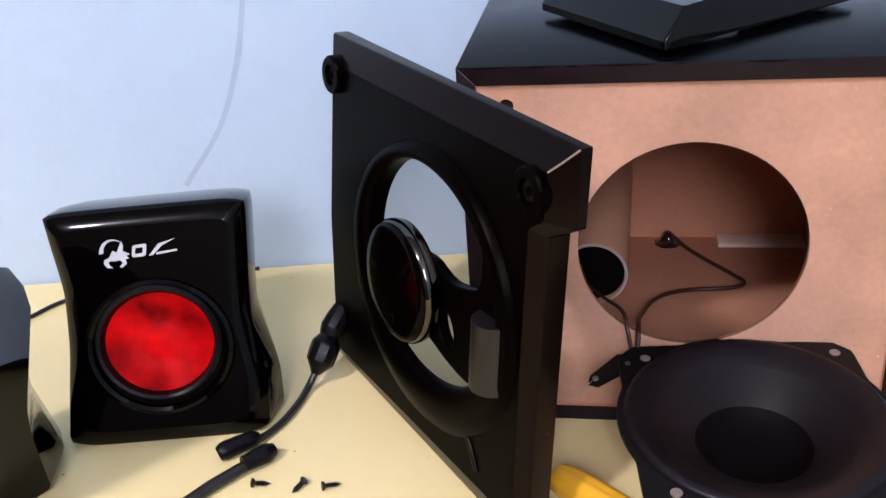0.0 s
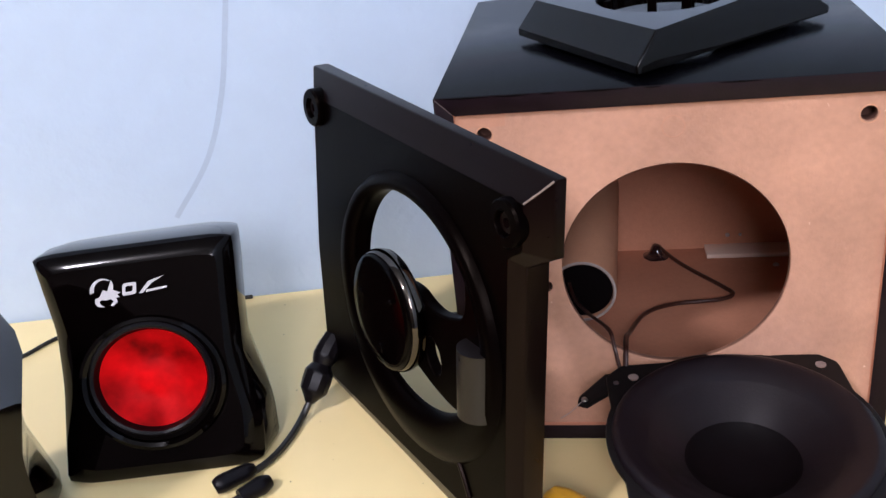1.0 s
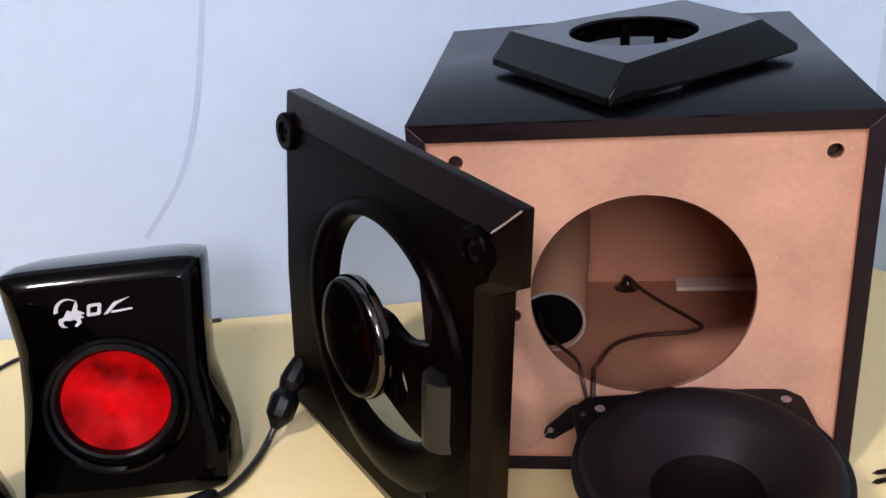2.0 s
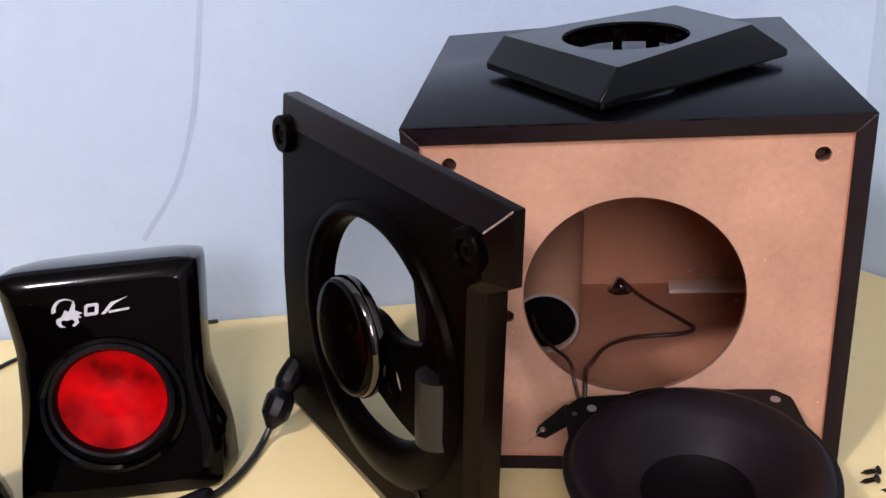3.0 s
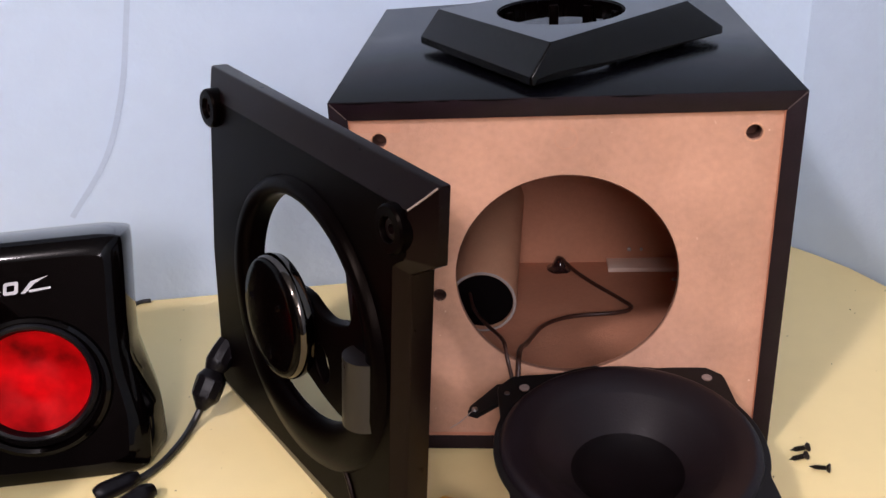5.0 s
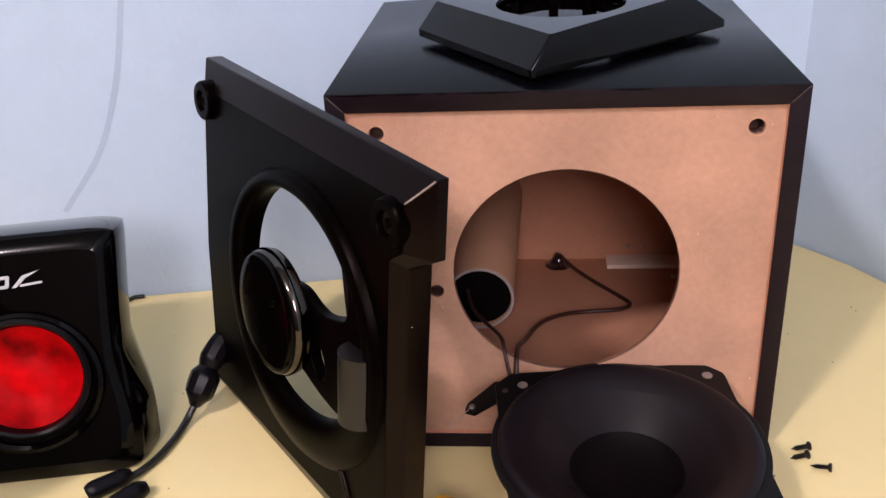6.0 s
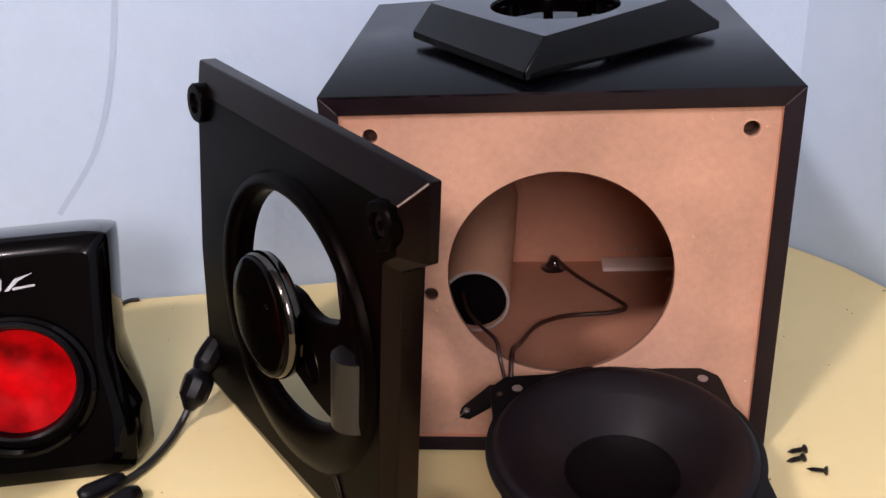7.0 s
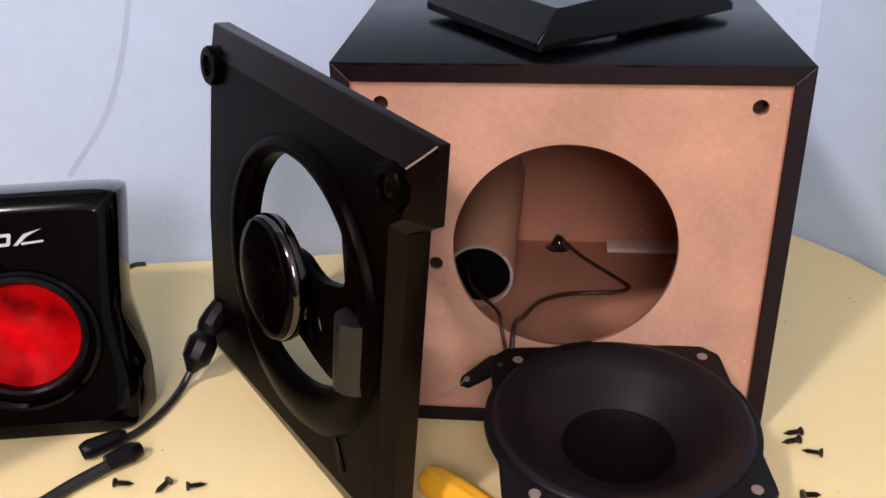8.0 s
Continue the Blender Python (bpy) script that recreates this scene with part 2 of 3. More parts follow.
# Unseen walls and ceiling added to close the room, dark to dim gloss reflections.
structure("wall_west", block(WEST - 0.1, WEST, SOUTH, 0.12, LOW, HIGH), GREY_WALL, "unseen side wall, dark brown to keep reflections low", "wall")
structure("wall_south", block(WEST, EAST, SOUTH - 0.1, SOUTH, LOW, HIGH), GREY_WALL, "unseen wall across the room, dark brown to keep reflections low", "wall")
structure("floor", block(WEST - 0.1, 0.62, SOUTH - 0.1, 0.45, LOW - 0.1, LOW), FLOOR, "brown tiled room floor under the desk", "floor")
structure("ceiling", block(WEST - 0.1, 0.62, SOUTH - 0.1, 0.45, HIGH, HIGH + 0.1), CEIL, "unseen ceiling, toned grey to keep reflections low", "ceiling")
# A cable's shadow on the wall, painted as a thin darker strip.
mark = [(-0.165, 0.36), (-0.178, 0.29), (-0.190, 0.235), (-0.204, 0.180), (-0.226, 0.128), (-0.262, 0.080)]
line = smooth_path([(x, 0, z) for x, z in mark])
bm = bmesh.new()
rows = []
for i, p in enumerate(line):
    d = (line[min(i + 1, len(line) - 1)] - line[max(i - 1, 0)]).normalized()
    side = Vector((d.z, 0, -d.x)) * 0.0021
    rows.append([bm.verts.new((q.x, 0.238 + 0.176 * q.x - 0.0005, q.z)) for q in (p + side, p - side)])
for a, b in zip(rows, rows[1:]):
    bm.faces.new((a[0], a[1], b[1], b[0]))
tagged(part("wall_cable_shadow", bm, SHADOW_TONE), "thin curved cable shadow painted as a darker strip on wall", "mark", kind="structure")

# ---- the desk ----
G = 0.0018
desk = thing("desk", pose(0, 0, 0), "cream laminate desk pushed against the wall", "desk")
top_line = [(-1.25, 0.238 - 0.176 * 1.25 - G), (0.3305, 0.2945 - G)] + [(x - G, y - G) for x, y in BEND[1:]]
part("desktop", prism([(-1.25, -0.62), (EAST - 0.004, -0.62)] + top_line[::-1], -0.025, 0.0, 0.0012), DESK, desk)
part("side_panel", block(-1.22, -1.195, -0.60, -0.03, LOW, -0.025, 0.001), DESK, desk)
part("side_panel", block(0.42, 0.445, -0.60, -0.06, LOW, -0.025, 0.001), DESK, desk)

# ---- the subwoofer cabinet, its front taken off ----
W, H, D, T = 0.25, 0.228, 0.25, 0.0106
sub = thing("subwoofer_cabinet", pose(0, 0, 0), "black vinyl subwoofer cabinet, front opened, bare fibreboard baffle", "speaker cabinet")


def mitred(x0, z0, x1, z1, inx, inz):
    """One of four panels with mitred ends, as a prism along the depth."""
    a, b, c, d = (x0, z0), (x1, z1), (x1 + inx[1], z1 + inz[1]), (x0 + inx[0], z0 + inz[0])
    bm = bmesh.new()
    front = [bm.verts.new((x, 0, z)) for x, z in (a, b, c, d)]
    back = [bm.verts.new((x, D, z)) for x, z in (a, b, c, d)]
    bm.faces.new(front)
    bm.faces.new(back[::-1])
    for i in range(4):
        bm.faces.new((front[i], back[i], back[(i + 1) % 4], front[(i + 1) % 4]))
    bmesh.ops.recalc_face_normals(bm, faces=bm.faces)
    bmesh.ops.bevel(bm, geom=list(bm.edges), offset=0.0006, segments=2, affect="EDGES", profile=0.5)
    return bm


def edge_material(ob, inner):
    """Front faces of a panel take the edge vinyl, inner faces the darker bare board."""
    ob.data.materials.append(VINYL_EDGE)
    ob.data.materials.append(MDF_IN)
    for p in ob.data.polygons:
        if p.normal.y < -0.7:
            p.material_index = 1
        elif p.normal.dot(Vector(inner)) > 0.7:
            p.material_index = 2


edge_material(part("top_panel", mitred(0, H, W, H, (T, -T), (-T, -T)), VINYL, sub), (0, 0, -1))
edge_material(part("bottom_panel", mitred(0, 0, W, 0, (T, -T), (T, T)), VINYL, sub), (0, 0, 1))
edge_material(part("side_panel", mitred(0, 0, 0, H, (T, T), (T, -T)), VINYL, sub), (1, 0, 0))
edge_material(part("side_panel", mitred(W, 0, W, H, (-T, -T), (T, -T)), VINYL, sub), (-1, 0, 0))
FACE = pose(0, 0, 0, 90)
CX, CZ, CR = 0.1275, 0.1195, 0.0635
HOLES = [(0.026, 0.2048, 0.0040), (0.2252, 0.205, 0.0042), (0.054, 0.109, 0.0040)]
E = T - 0.0006
baffle = part("baffle", plate([[(E, E), (W - E, E), (W - E, H - E), (E, H - E)], circle(CX, CZ, CR, 128)] + [circle(x, z, r, 24) for x, z, r in HOLES], -0.0060, -0.0030, 0.0003), MDF, sub, "bare brown fibreboard baffle with a round cutout", FACE)
# Hole walls are coloured dark to put the shade inside them.
for x, z, r in HOLES:
    part("screw_hole", lathe([(r, 0.0), (r, 0.010), (0, 0.010)], 24), MDF_DARK, baffle, "drilled screw hole, shade painted on its walls", pose(x, z, -0.0035, 180))
for x, z, r in HOLES[:2]:
    part("hole_rim", lathe([(r + 0.0001, 0.0030), (r + 0.0006, 0.0034), (r + 0.0014, 0.0031), (r + 0.0019, 0.0029)], 24), MDF_TORN, baffle, "pale torn rim of a screw hole", pose(x, z, -0.0062))
part("cut_edge", lathe([(CR - 0.0003, -0.0002), (CR - 0.0004, 0.0026)], 128), CUT, baffle, "dark sawn edge of the cutout", pose(CX, CZ, -0.0060))
part("plug_mark", plate([circle(0.127, 0.204, 0.0062, 32), circle(0.127, 0.204, 0.0057, 32)], -0.0030, -0.0028), MDF_PATCH, baffle, "faint round filler mark")
part("scuff", plate([rounded([(E + 0.001, 0.2095), (0.038, 0.2095), (0.038, H - E - 0.001), (E + 0.001, H - E - 0.001)], 1, 0.05)], -0.0030, -0.0028), MDF_PATCH, baffle, "rubbed darker corner")
for x, z, dx, dz in ((0.0, H, 1, -1), (W, H, -1, -1), (0.0, 0.0, 1, 1), (W, 0.0, -1, 1)):
    a, b = Vector((x + dx * 0.0009, -0.0001, z + dz * 0.0009)), Vector((x + dx * (T - 0.0008), -0.0001, z + dz * (T - 0.0008)))
    part("mitre_seam", sweep([a, (a + b) / 2, b], 0.00030, 6, 2), GLUE_LINE, sub, "pale glued mitre seam")
for x0, x1 in ((0.004, 0.030), (0.034, 0.052), (0.058, 0.066), (0.071, 0.104), (0.112, 0.121), (0.150, 0.171)):
    part("edge_seam", sweep([(x0, -0.0001, H - 0.0006), ((x0 + x1) / 2, -0.0003, H - 0.0006), (x1, -0.0001, H - 0.0006)], [0.0002, 0.0006, 0.0002], 6, 3), CAP, sub, "dark nicked seam of the vinyl wrap")
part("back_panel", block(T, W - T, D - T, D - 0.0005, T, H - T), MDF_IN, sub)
part("batten", block(0.1705, W - T - 0.001, D - T - 0.020, D - T - 0.0005, T + 0.0003, T + 0.004, 0.0006), BATTEN, sub, "pale wooden batten on the cabinet floor")
bm = lathe([(0.0226, 0), (0.0250, 0), (0.0250, 0.113), (0.0226, 0.113)], 48, closed=True)
for v in bm.verts:  # the tube rises towards the back, sheared to fit the camera's view
    v.co += Vector((0.05, -0.30, 0)) * v.co.z
port = part("port_tube", bm, TUBE_MAT, sub, "brown card port tube with a pale rim", pose(0.0715, 0.125, T + 0.0255, -90))
part("rim", lathe([(0.0227, 0.0), (0.0232, -0.0006), (0.0245, -0.0006), (0.0249, 0.0)], 48, closed=True), TUBE_RIM, port, "pale cut rim")
# Dark disc near the mouth stands in for the shade inside the tube.
part("mouth_shade", lathe([(0.0225, 0.003), (0, 0.003)], 32), CAP, port, "dark disc painted as the shade inside the tube")

# ---- the wires inside ----
wire = thing("speaker_wire", pose(0, 0, 0), "dark brown wire from cabinet floor to woofer terminal", "wire")
part("lead", sweep([(0.134, 0.228, 0.018), (0.144, 0.214, 0.0145), (0.157, 0.196, 0.0132), (0.176, 0.170, 0.0132), (0.183, 0.157, 0.0132), (0.172, 0.149, 0.0132), (0.137, 0.142, 0.0140), (0.116, 0.122, 0.018), (0.104, 0.075, 0.032), (0.1005, 0.030, 0.0560), (0.0995, 0.004, 0.0650), (0.0990, -0.0045, 0.0600), (0.0985, -0.0090, 0.0510)], 0.0016), CABLE_BROWN, wire)
part("strand", sweep([(0.062, 0.130, 0.042), (0.067, 0.105, 0.041), (0.078, 0.060, 0.055), (0.0895, 0.014, 0.0720), (0.0925, -0.0005, 0.0690), (0.0965, -0.0085, 0.0520)], 0.0012), CABLE_BROWN, wire)
bm = lathe([(0, 0.0105), (0.0025, 0.0100), (0.0045, 0.0078), (0.0056, 0.0045), (0.0066, 0.0022), (0.0100, 0.0008), (0.0110, 0)], 24)
for v in bm.verts:
    v.co += Vector((noise.noise(v.co * 300), noise.noise(v.co * 310 + Vector((3, 1, 2))), 0)) * 0.0015
# Glue drops made of steel instead of glue, to force their glints.
for x, y, r in ((0.189, 0.2385, 0.0012), (0.199, 0.2385, 0.0009), (0.2225, 0.206, 0.0018)):
    part("glue_drop", lathe([(0, r * 1.1), (r * 0.9, r * 0.8), (r * 1.5, 0)], 12), STEEL, wire, "small glue drop, given steel for its glint", pose(x, y, T + (0.012 if y > 0.23 else 0), 70 if y > 0.23 else 0))
part("glue_blob", bm, GLUE_DARK, wire, "shiny dark hot glue", pose(0.131, 0.229, T))

# ---- the woofer driver lying on its magnet ----
woofer = thing("woofer_driver", pose(0.1585, -0.0665, 0.0555, 3.0, 0, 5.8), "black woofer driver lying face up on its magnet", "loudspeaker driver")


def flange_outline(n=160, grow=0.0):
    out = []
    for i in range(n):
        a = 2 * math.pi * i / n
        c = max(abs(math.cos(a)), abs(math.sin(a)))
        out.append(((max(0.0725, min(0.0868, 0.0665 / c)) + grow) * math.cos(a), (max(0.0725, min(0.0868, 0.0665 / c)) + grow) * math.sin(a)))
    return out


EARS = [(x, y) for x in (-0.0505, 0.0562) for y in (-0.054, 0.054)]
flange = part("flange", plate([flange_outline(), circle(0, 0, 0.058, 96)] + [circle(x, y, 0.0027, 20) for x, y in EARS], -0.0030, 0.0, 0.0006), STEEL_BLACK, woofer)
# Pale discs added so the screw holes show as light spots.
for x, y in EARS:
    part("pale_hole_disc", lathe([(0.0030, 0.0002), (0.0030, 0.0005), (0.0020, 0.0005), (0, 0.0001)], 20), EYE_STEEL, flange, "pale disc added in a screw hole", pose(x, y, 0))
part("surround", lathe([(0.0694, -0.0012), (0.0692, 0.0006), (0.0680, 0.0020), (0.0660, 0.0028), (0.0635, 0.0026), (0.0605, 0.0014), (0.0575, 0.0004), (0.0540, -0.0012), (0.0500, -0.0036)], 96), WOOF_RUBBER, woofer, "flat rolled rubber surround")
part("cone", lathe([(0.0502, -0.0035), (0.044, -0.0078), (0.037, -0.0128), (0.0305, -0.0178)], 96), CONE, woofer, "black paper cone")
part("dust_cap", lathe([(0.0308, -0.0176), (0.0290, -0.0196), (0.023, -0.0240), (0.012, -0.0268), (0, -0.0275)], 64), CAP, woofer, "concave dust cap")
part("basket", lathe([(0.060, -0.003), (0.0585, -0.012), (0.046, -0.026), (0.040, -0.029), (0.040, -0.031), (0, -0.031)], 64), STEEL_BLACK, woofer)
part("magnet", lathe([(0, -0.031), (0.037, -0.031), (0.038, -0.032), (0.038, -0.0520), (0.037, -0.0530), (0, -0.0530)], 64), MAGNET, woofer)
tab = part("terminal_strip", prism([(-0.054, 0.060), (-0.046, 0.0645), (-0.056, 0.0510), (-0.0795, 0.0335), (-0.0845, 0.0360), (-0.0830, 0.0410), (-0.0660, 0.0600)], -0.0040, -0.0008), STEEL_BLACK, woofer, "black terminal strip with solder lugs")
part("lug", lathe([(0, 0.0012), (0.0016, 0.0010), (0.0019, 0)], 12), STEEL, tab, "shiny solder lug", pose(-0.0805, 0.0375, -0.0008))
part("lug", lathe([(0, 0.0012), (0.0016, 0.0010), (0.0019, 0)], 12), STEEL, tab, "shiny solder lug", pose(-0.0610, 0.0500, -0.0006))
part("bare_strand", sweep([(-0.0805, 0.037, 0.0005), (-0.0885, 0.032, -0.004), (-0.0950, 0.0295, -0.0065)], 0.0003, 6), EYE_STEEL, tab, "bare copper strands")

# ---- the front bezel standing on edge ----
BEZ = Matrix(((0.637, 0, 0.771, -0.104), (-0.771, 0, 0.637, 0.063), (0, 1, 0, 0), (0, 0, 0, 1))) @ pose(0, 0.0012, 0, 6.0)
bezel = thing("front_bezel", BEZ, "black plastic subwoofer front bezel leaning on cabinet", "speaker bezel")
OX, OY, OA, OB = 0.130, 0.1205, 0.071, 0.064
# outline of the border: (across, up, how far back its front edge stands, how far back its wall reaches)
BEZ_OUT = [(-0.011, 0.0, 0.0, 0.005), (0.230, 0.0, -0.004, 0.0088), (0.230, 0.178, -0.004, 0.0088), (0.2445, 0.186, 0.0, 0.0055), (0.2445, 0.2235, 0.0, 0.0055), (-0.0045, 0.2295, 0.0, 0.010), (-0.015, 0.110, 0.0, 0.005)]
BEZ_IN = [(0.006, 0.014), (0.2205, 0.014), (0.2205, 0.180), (0.2318, 0.187), (0.2318, 0.2100), (0.011, 0.214), (0.002, 0.110)]
PLAT = -0.0080


def oval(k=1.0, du=0.0, dv=0.0, ka=None, n=128):
    """The opening's oval, scaled and shifted."""
    ka = k if ka is None else ka
    return [(OX + du + OA * ka * math.cos(2 * math.pi * i / n), OY + dv + OB * k * math.sin(2 * math.pi * i / n)) for i in range(n)]


def lifted(points, w):
    return [(x, y, w) for x, y in points]


inner = resample(rounded(BEZ_IN, 2, 0.02), 160)
part("front_panel", plate([inner, oval()], PLAT, PLAT + 0.0030, 0.0004), ABS, bezel)


def border_ring(k):
    """Between the outer and the inner edge of the border, corner by corner."""
    return [(a[0] + (b[0] - a[0]) * k, a[1] + (b[1] - a[1]) * k, a[2] + (PLAT - a[2]) * k) for a, b in zip(BEZ_OUT, BEZ_IN)]


bevel = loft([[(x, y, w1) for x, y, w0, w1 in BEZ_OUT], [(x, y, w0 + 0.0006) for x, y, w0, w1 in BEZ_OUT], border_ring(0.04), border_ring(1.0)], cap_end=False)
bmesh.ops.bevel(bevel, geom=[e for e in bevel.edges if len(e.link_faces) == 2], offset=0.0007, segments=2, affect="EDGES", profile=0.5)
part("bevelled_border", bevel, ABS_EDGE, bezel, "sloping semi-gloss border, toned lighter than the panel", None, 30)
part("opening_collar", loft([[(x, y, PLAT + 0.0030 + 0.0080 * max(0.0, 0.8 * (OX - x) / OA + 0.4 * (y - OY) / OB)) for x, y in oval(0.99)], lifted(oval(0.985), PLAT + 0.001), lifted(oval(1.0), PLAT - 0.0022), lifted(oval(1.05, 0, -0.002), PLAT - 0.0046), lifted(oval(1.17, 0, -0.006), PLAT - 0.0050), lifted(oval(1.27, 0, -0.009, 1.2), PLAT - 0.0036), lifted(oval(1.32, 0, -0.010, 1.23), PLAT + 0.0005)], cap_end=False), ABS, bezel, "broad rounded collar round the opening", None, 60)
for x, y in ((0.0155, 0.2080), (0.2225, 0.1990)):
    post = part("screw_post", lathe([(0.0122, 0.0), (0.0118, PLAT - 0.0034), (0.0108, PLAT - 0.0046), (0.0066, PLAT - 0.0048), (0.0060, PLAT - 0.0040), (0.0056, PLAT + 0.004), (0, PLAT + 0.004)], 40), ABS, bezel, "hollow round screw post", pose(x, y, 0))
    part("bushing", lathe([(0.0054, PLAT - 0.0010), (0.0050, PLAT - 0.0024), (0.0026, PLAT - 0.0024), (0.0022, PLAT + 0.003), (0, PLAT + 0.003)], 20), ABS_EDGE, post, "screw bush in the post")
wing = [(0.108, 0.128), (0.133, 0.1315), (0.146, 0.1265), (0.157, 0.1250), (0.170, 0.1280), (0.184, 0.1335), (0.184, 0.160), (0.179, 0.172), (0.200, 0.160), (0.2025, 0.118), (0.200, 0.080), (0.186, 0.075), (0.172, 0.0730), (0.153, 0.0760), (0.134, 0.0820), (0.116, 0.084)]
eyelet = [(0.1515 + 0.0080 * math.cos(a) - 0.002 * math.sin(a), 0.0965 + 0.0105 * math.sin(a)) for a in (2 * math.pi * i / 24 for i in range(24))]
part("arm", plate([rounded(wing, 2, 0.22), eyelet], PLAT - 0.001, PLAT + 0.0065, 0.0015), ABS, bezel, "broad curved arm carrying the badge disc")
part("arm", plate([rounded([(0.060, 0.118), (0.100, 0.112), (0.104, 0.084), (0.080, 0.070), (0.062, 0.085)], 2, 0.2)], PLAT - 0.001, PLAT + 0.0065, 0.0015), ABS, bezel, "curved arm carrying the badge disc")
part("bracket", sweep([(0.1980, 0.0850, PLAT - 0.0005), (0.1980, 0.104, PLAT - 0.0005), (0.1980, 0.1235, PLAT - 0.0005)], 0.0120, 40), BRACKET, bezel, "half-round moulded bracket, toned lighter as if lit")
part("rib", sweep([(0.1730, 0.044, PLAT - 0.0002), (0.1800, 0.036, PLAT - 0.0002), (0.1870, 0.024, PLAT - 0.0002)], 0.0016, 10), ABS_EDGE, bezel, "low moulded rib")
# Pale rod paints the highlight along the corner crease.
part("crease_glint", sweep([(0.2322, 0.2104, PLAT - 0.0002), (0.2380, 0.2166, PLAT * 0.5), (0.2436, 0.2226, -0.0006)], 0.0005, 8), GLINT, bezel, "pale strip painted as highlight along the corner crease")
disc = part("badge_disc", lathe([(0, -0.0108), (0.010, -0.0107), (0.020, -0.0104), (0.030, -0.0099), (0.0352, -0.0095), (0.0366, -0.0084), (0.0372, -0.0060), (0.0376, 0.002), (0.034, 0.004), (0, 0.006)], 96), DISC_GLOSS, bezel, "glossy black round badge disc", pose(0.1135, 0.1105, -0.0120) @ Matrix.Scale(0.94, 4))
part("chrome_ring", lathe([(0.0370, -0.0078), (0.0381, -0.0066), (0.0388, -0.0045), (0.0389, -0.0020), (0.0383, 0.0002), (0.0371, 0.0006)], 96, closed=True), CHROME, disc, "dark chrome trim ring")
for a, r in ((40, 0.022), (160, 0.021), (280, 0.022)):  # moulded clips
    part("clip", plate([rounded([(-0.003, -0.0015), (0.003, -0.0015), (0.003, 0.0015), (-0.003, 0.0015)], 1, 0.15)], -0.0125, -0.0092, 0.0005), DISC_GLOSS, disc, "", pose(r * math.cos(radians(a)), r * math.sin(radians(a)), 0, 0, 0, a))

# ---- the cable at the bezel ----
lead = thing("bezel_cable", pose(0, 0, 0), "black cable with moulded connector hanging from bezel", "cable")
part("connector", sweep([(-0.0965, 0.054, 0.046), (-0.1035, 0.044, 0.036), (-0.107, 0.037, 0.028), (-0.111, 0.030, 0.018), (-0.114, 0.026, 0.011)], [0.0078, 0.0086, 0.0086, 0.0066, 0.0100, 0.0100, 0.0096, 0.0060, 0.0034], 10), RUBBER, lead, "moulded rubber connector")
part("cord", sweep([(-0.113, 0.027, 0.013), (-0.118, 0.018, 0.0045), (-0.120, 0.003, 0.0030), (-0.124, -0.016, 0.0030), (-0.130, -0.030, 0.0030), (-0.138, -0.041, 0.0035)], 0.0024), CABLE, lead)
part("plug", sweep([(-0.134, -0.037, 0.0055), (-0.138, -0.041, 0.0060), (-0.150, -0.052, 0.0060), (-0.154, -0.055, 0.0050)], [0.0035, 0.0055, 0.0060, 0.0045], 12), RUBBER, lead, "black moulded plug")
thick = thing("power_cable", pose(0, 0, 0), "thick flat black cable lying across desk", "cable")
part("cord", sweep([(-0.126, -0.056, 0.0050), (-0.138, -0.070, 0.0045), (-0.154, -0.092, 0.0040), (-0.185, -0.150, 0.0040), (-0.20, -0.26, 0.0040)], 0.0039), CABLE, thick)
part("collar", sweep([(-0.120, -0.049, 0.0060), (-0.124, -0.054, 0.0065), (-0.134, -0.065, 0.0065)], [0.0040, 0.0062, 0.0050], 12), RUBBER, thick)

# ---- satellites ----
LEAN20 = radians(20)
SHAPE = [(0.0, 0.1505), (0.0025, 0.135), (0.0085, 0.100), (0.0075, 0.065), (0.003, 0.030), (-0.0005, 0.0), (0.128, 0.0), (0.1305, 0.033), (0.1236, 0.0736), (0.1245, 0.100), (0.1265, 0.135), (0.127, 0.1515)]
SX, SY = 0.0660, 0.0650
OVAL = Matrix.Diagonal((0.985, 0.91, 1, 1))


def tilt(u, v, back=0.0):
    """A point of the leaning face, moved straight back."""
    return (u, v * math.sin(LEAN20) + back, v * math.cos(LEAN20))


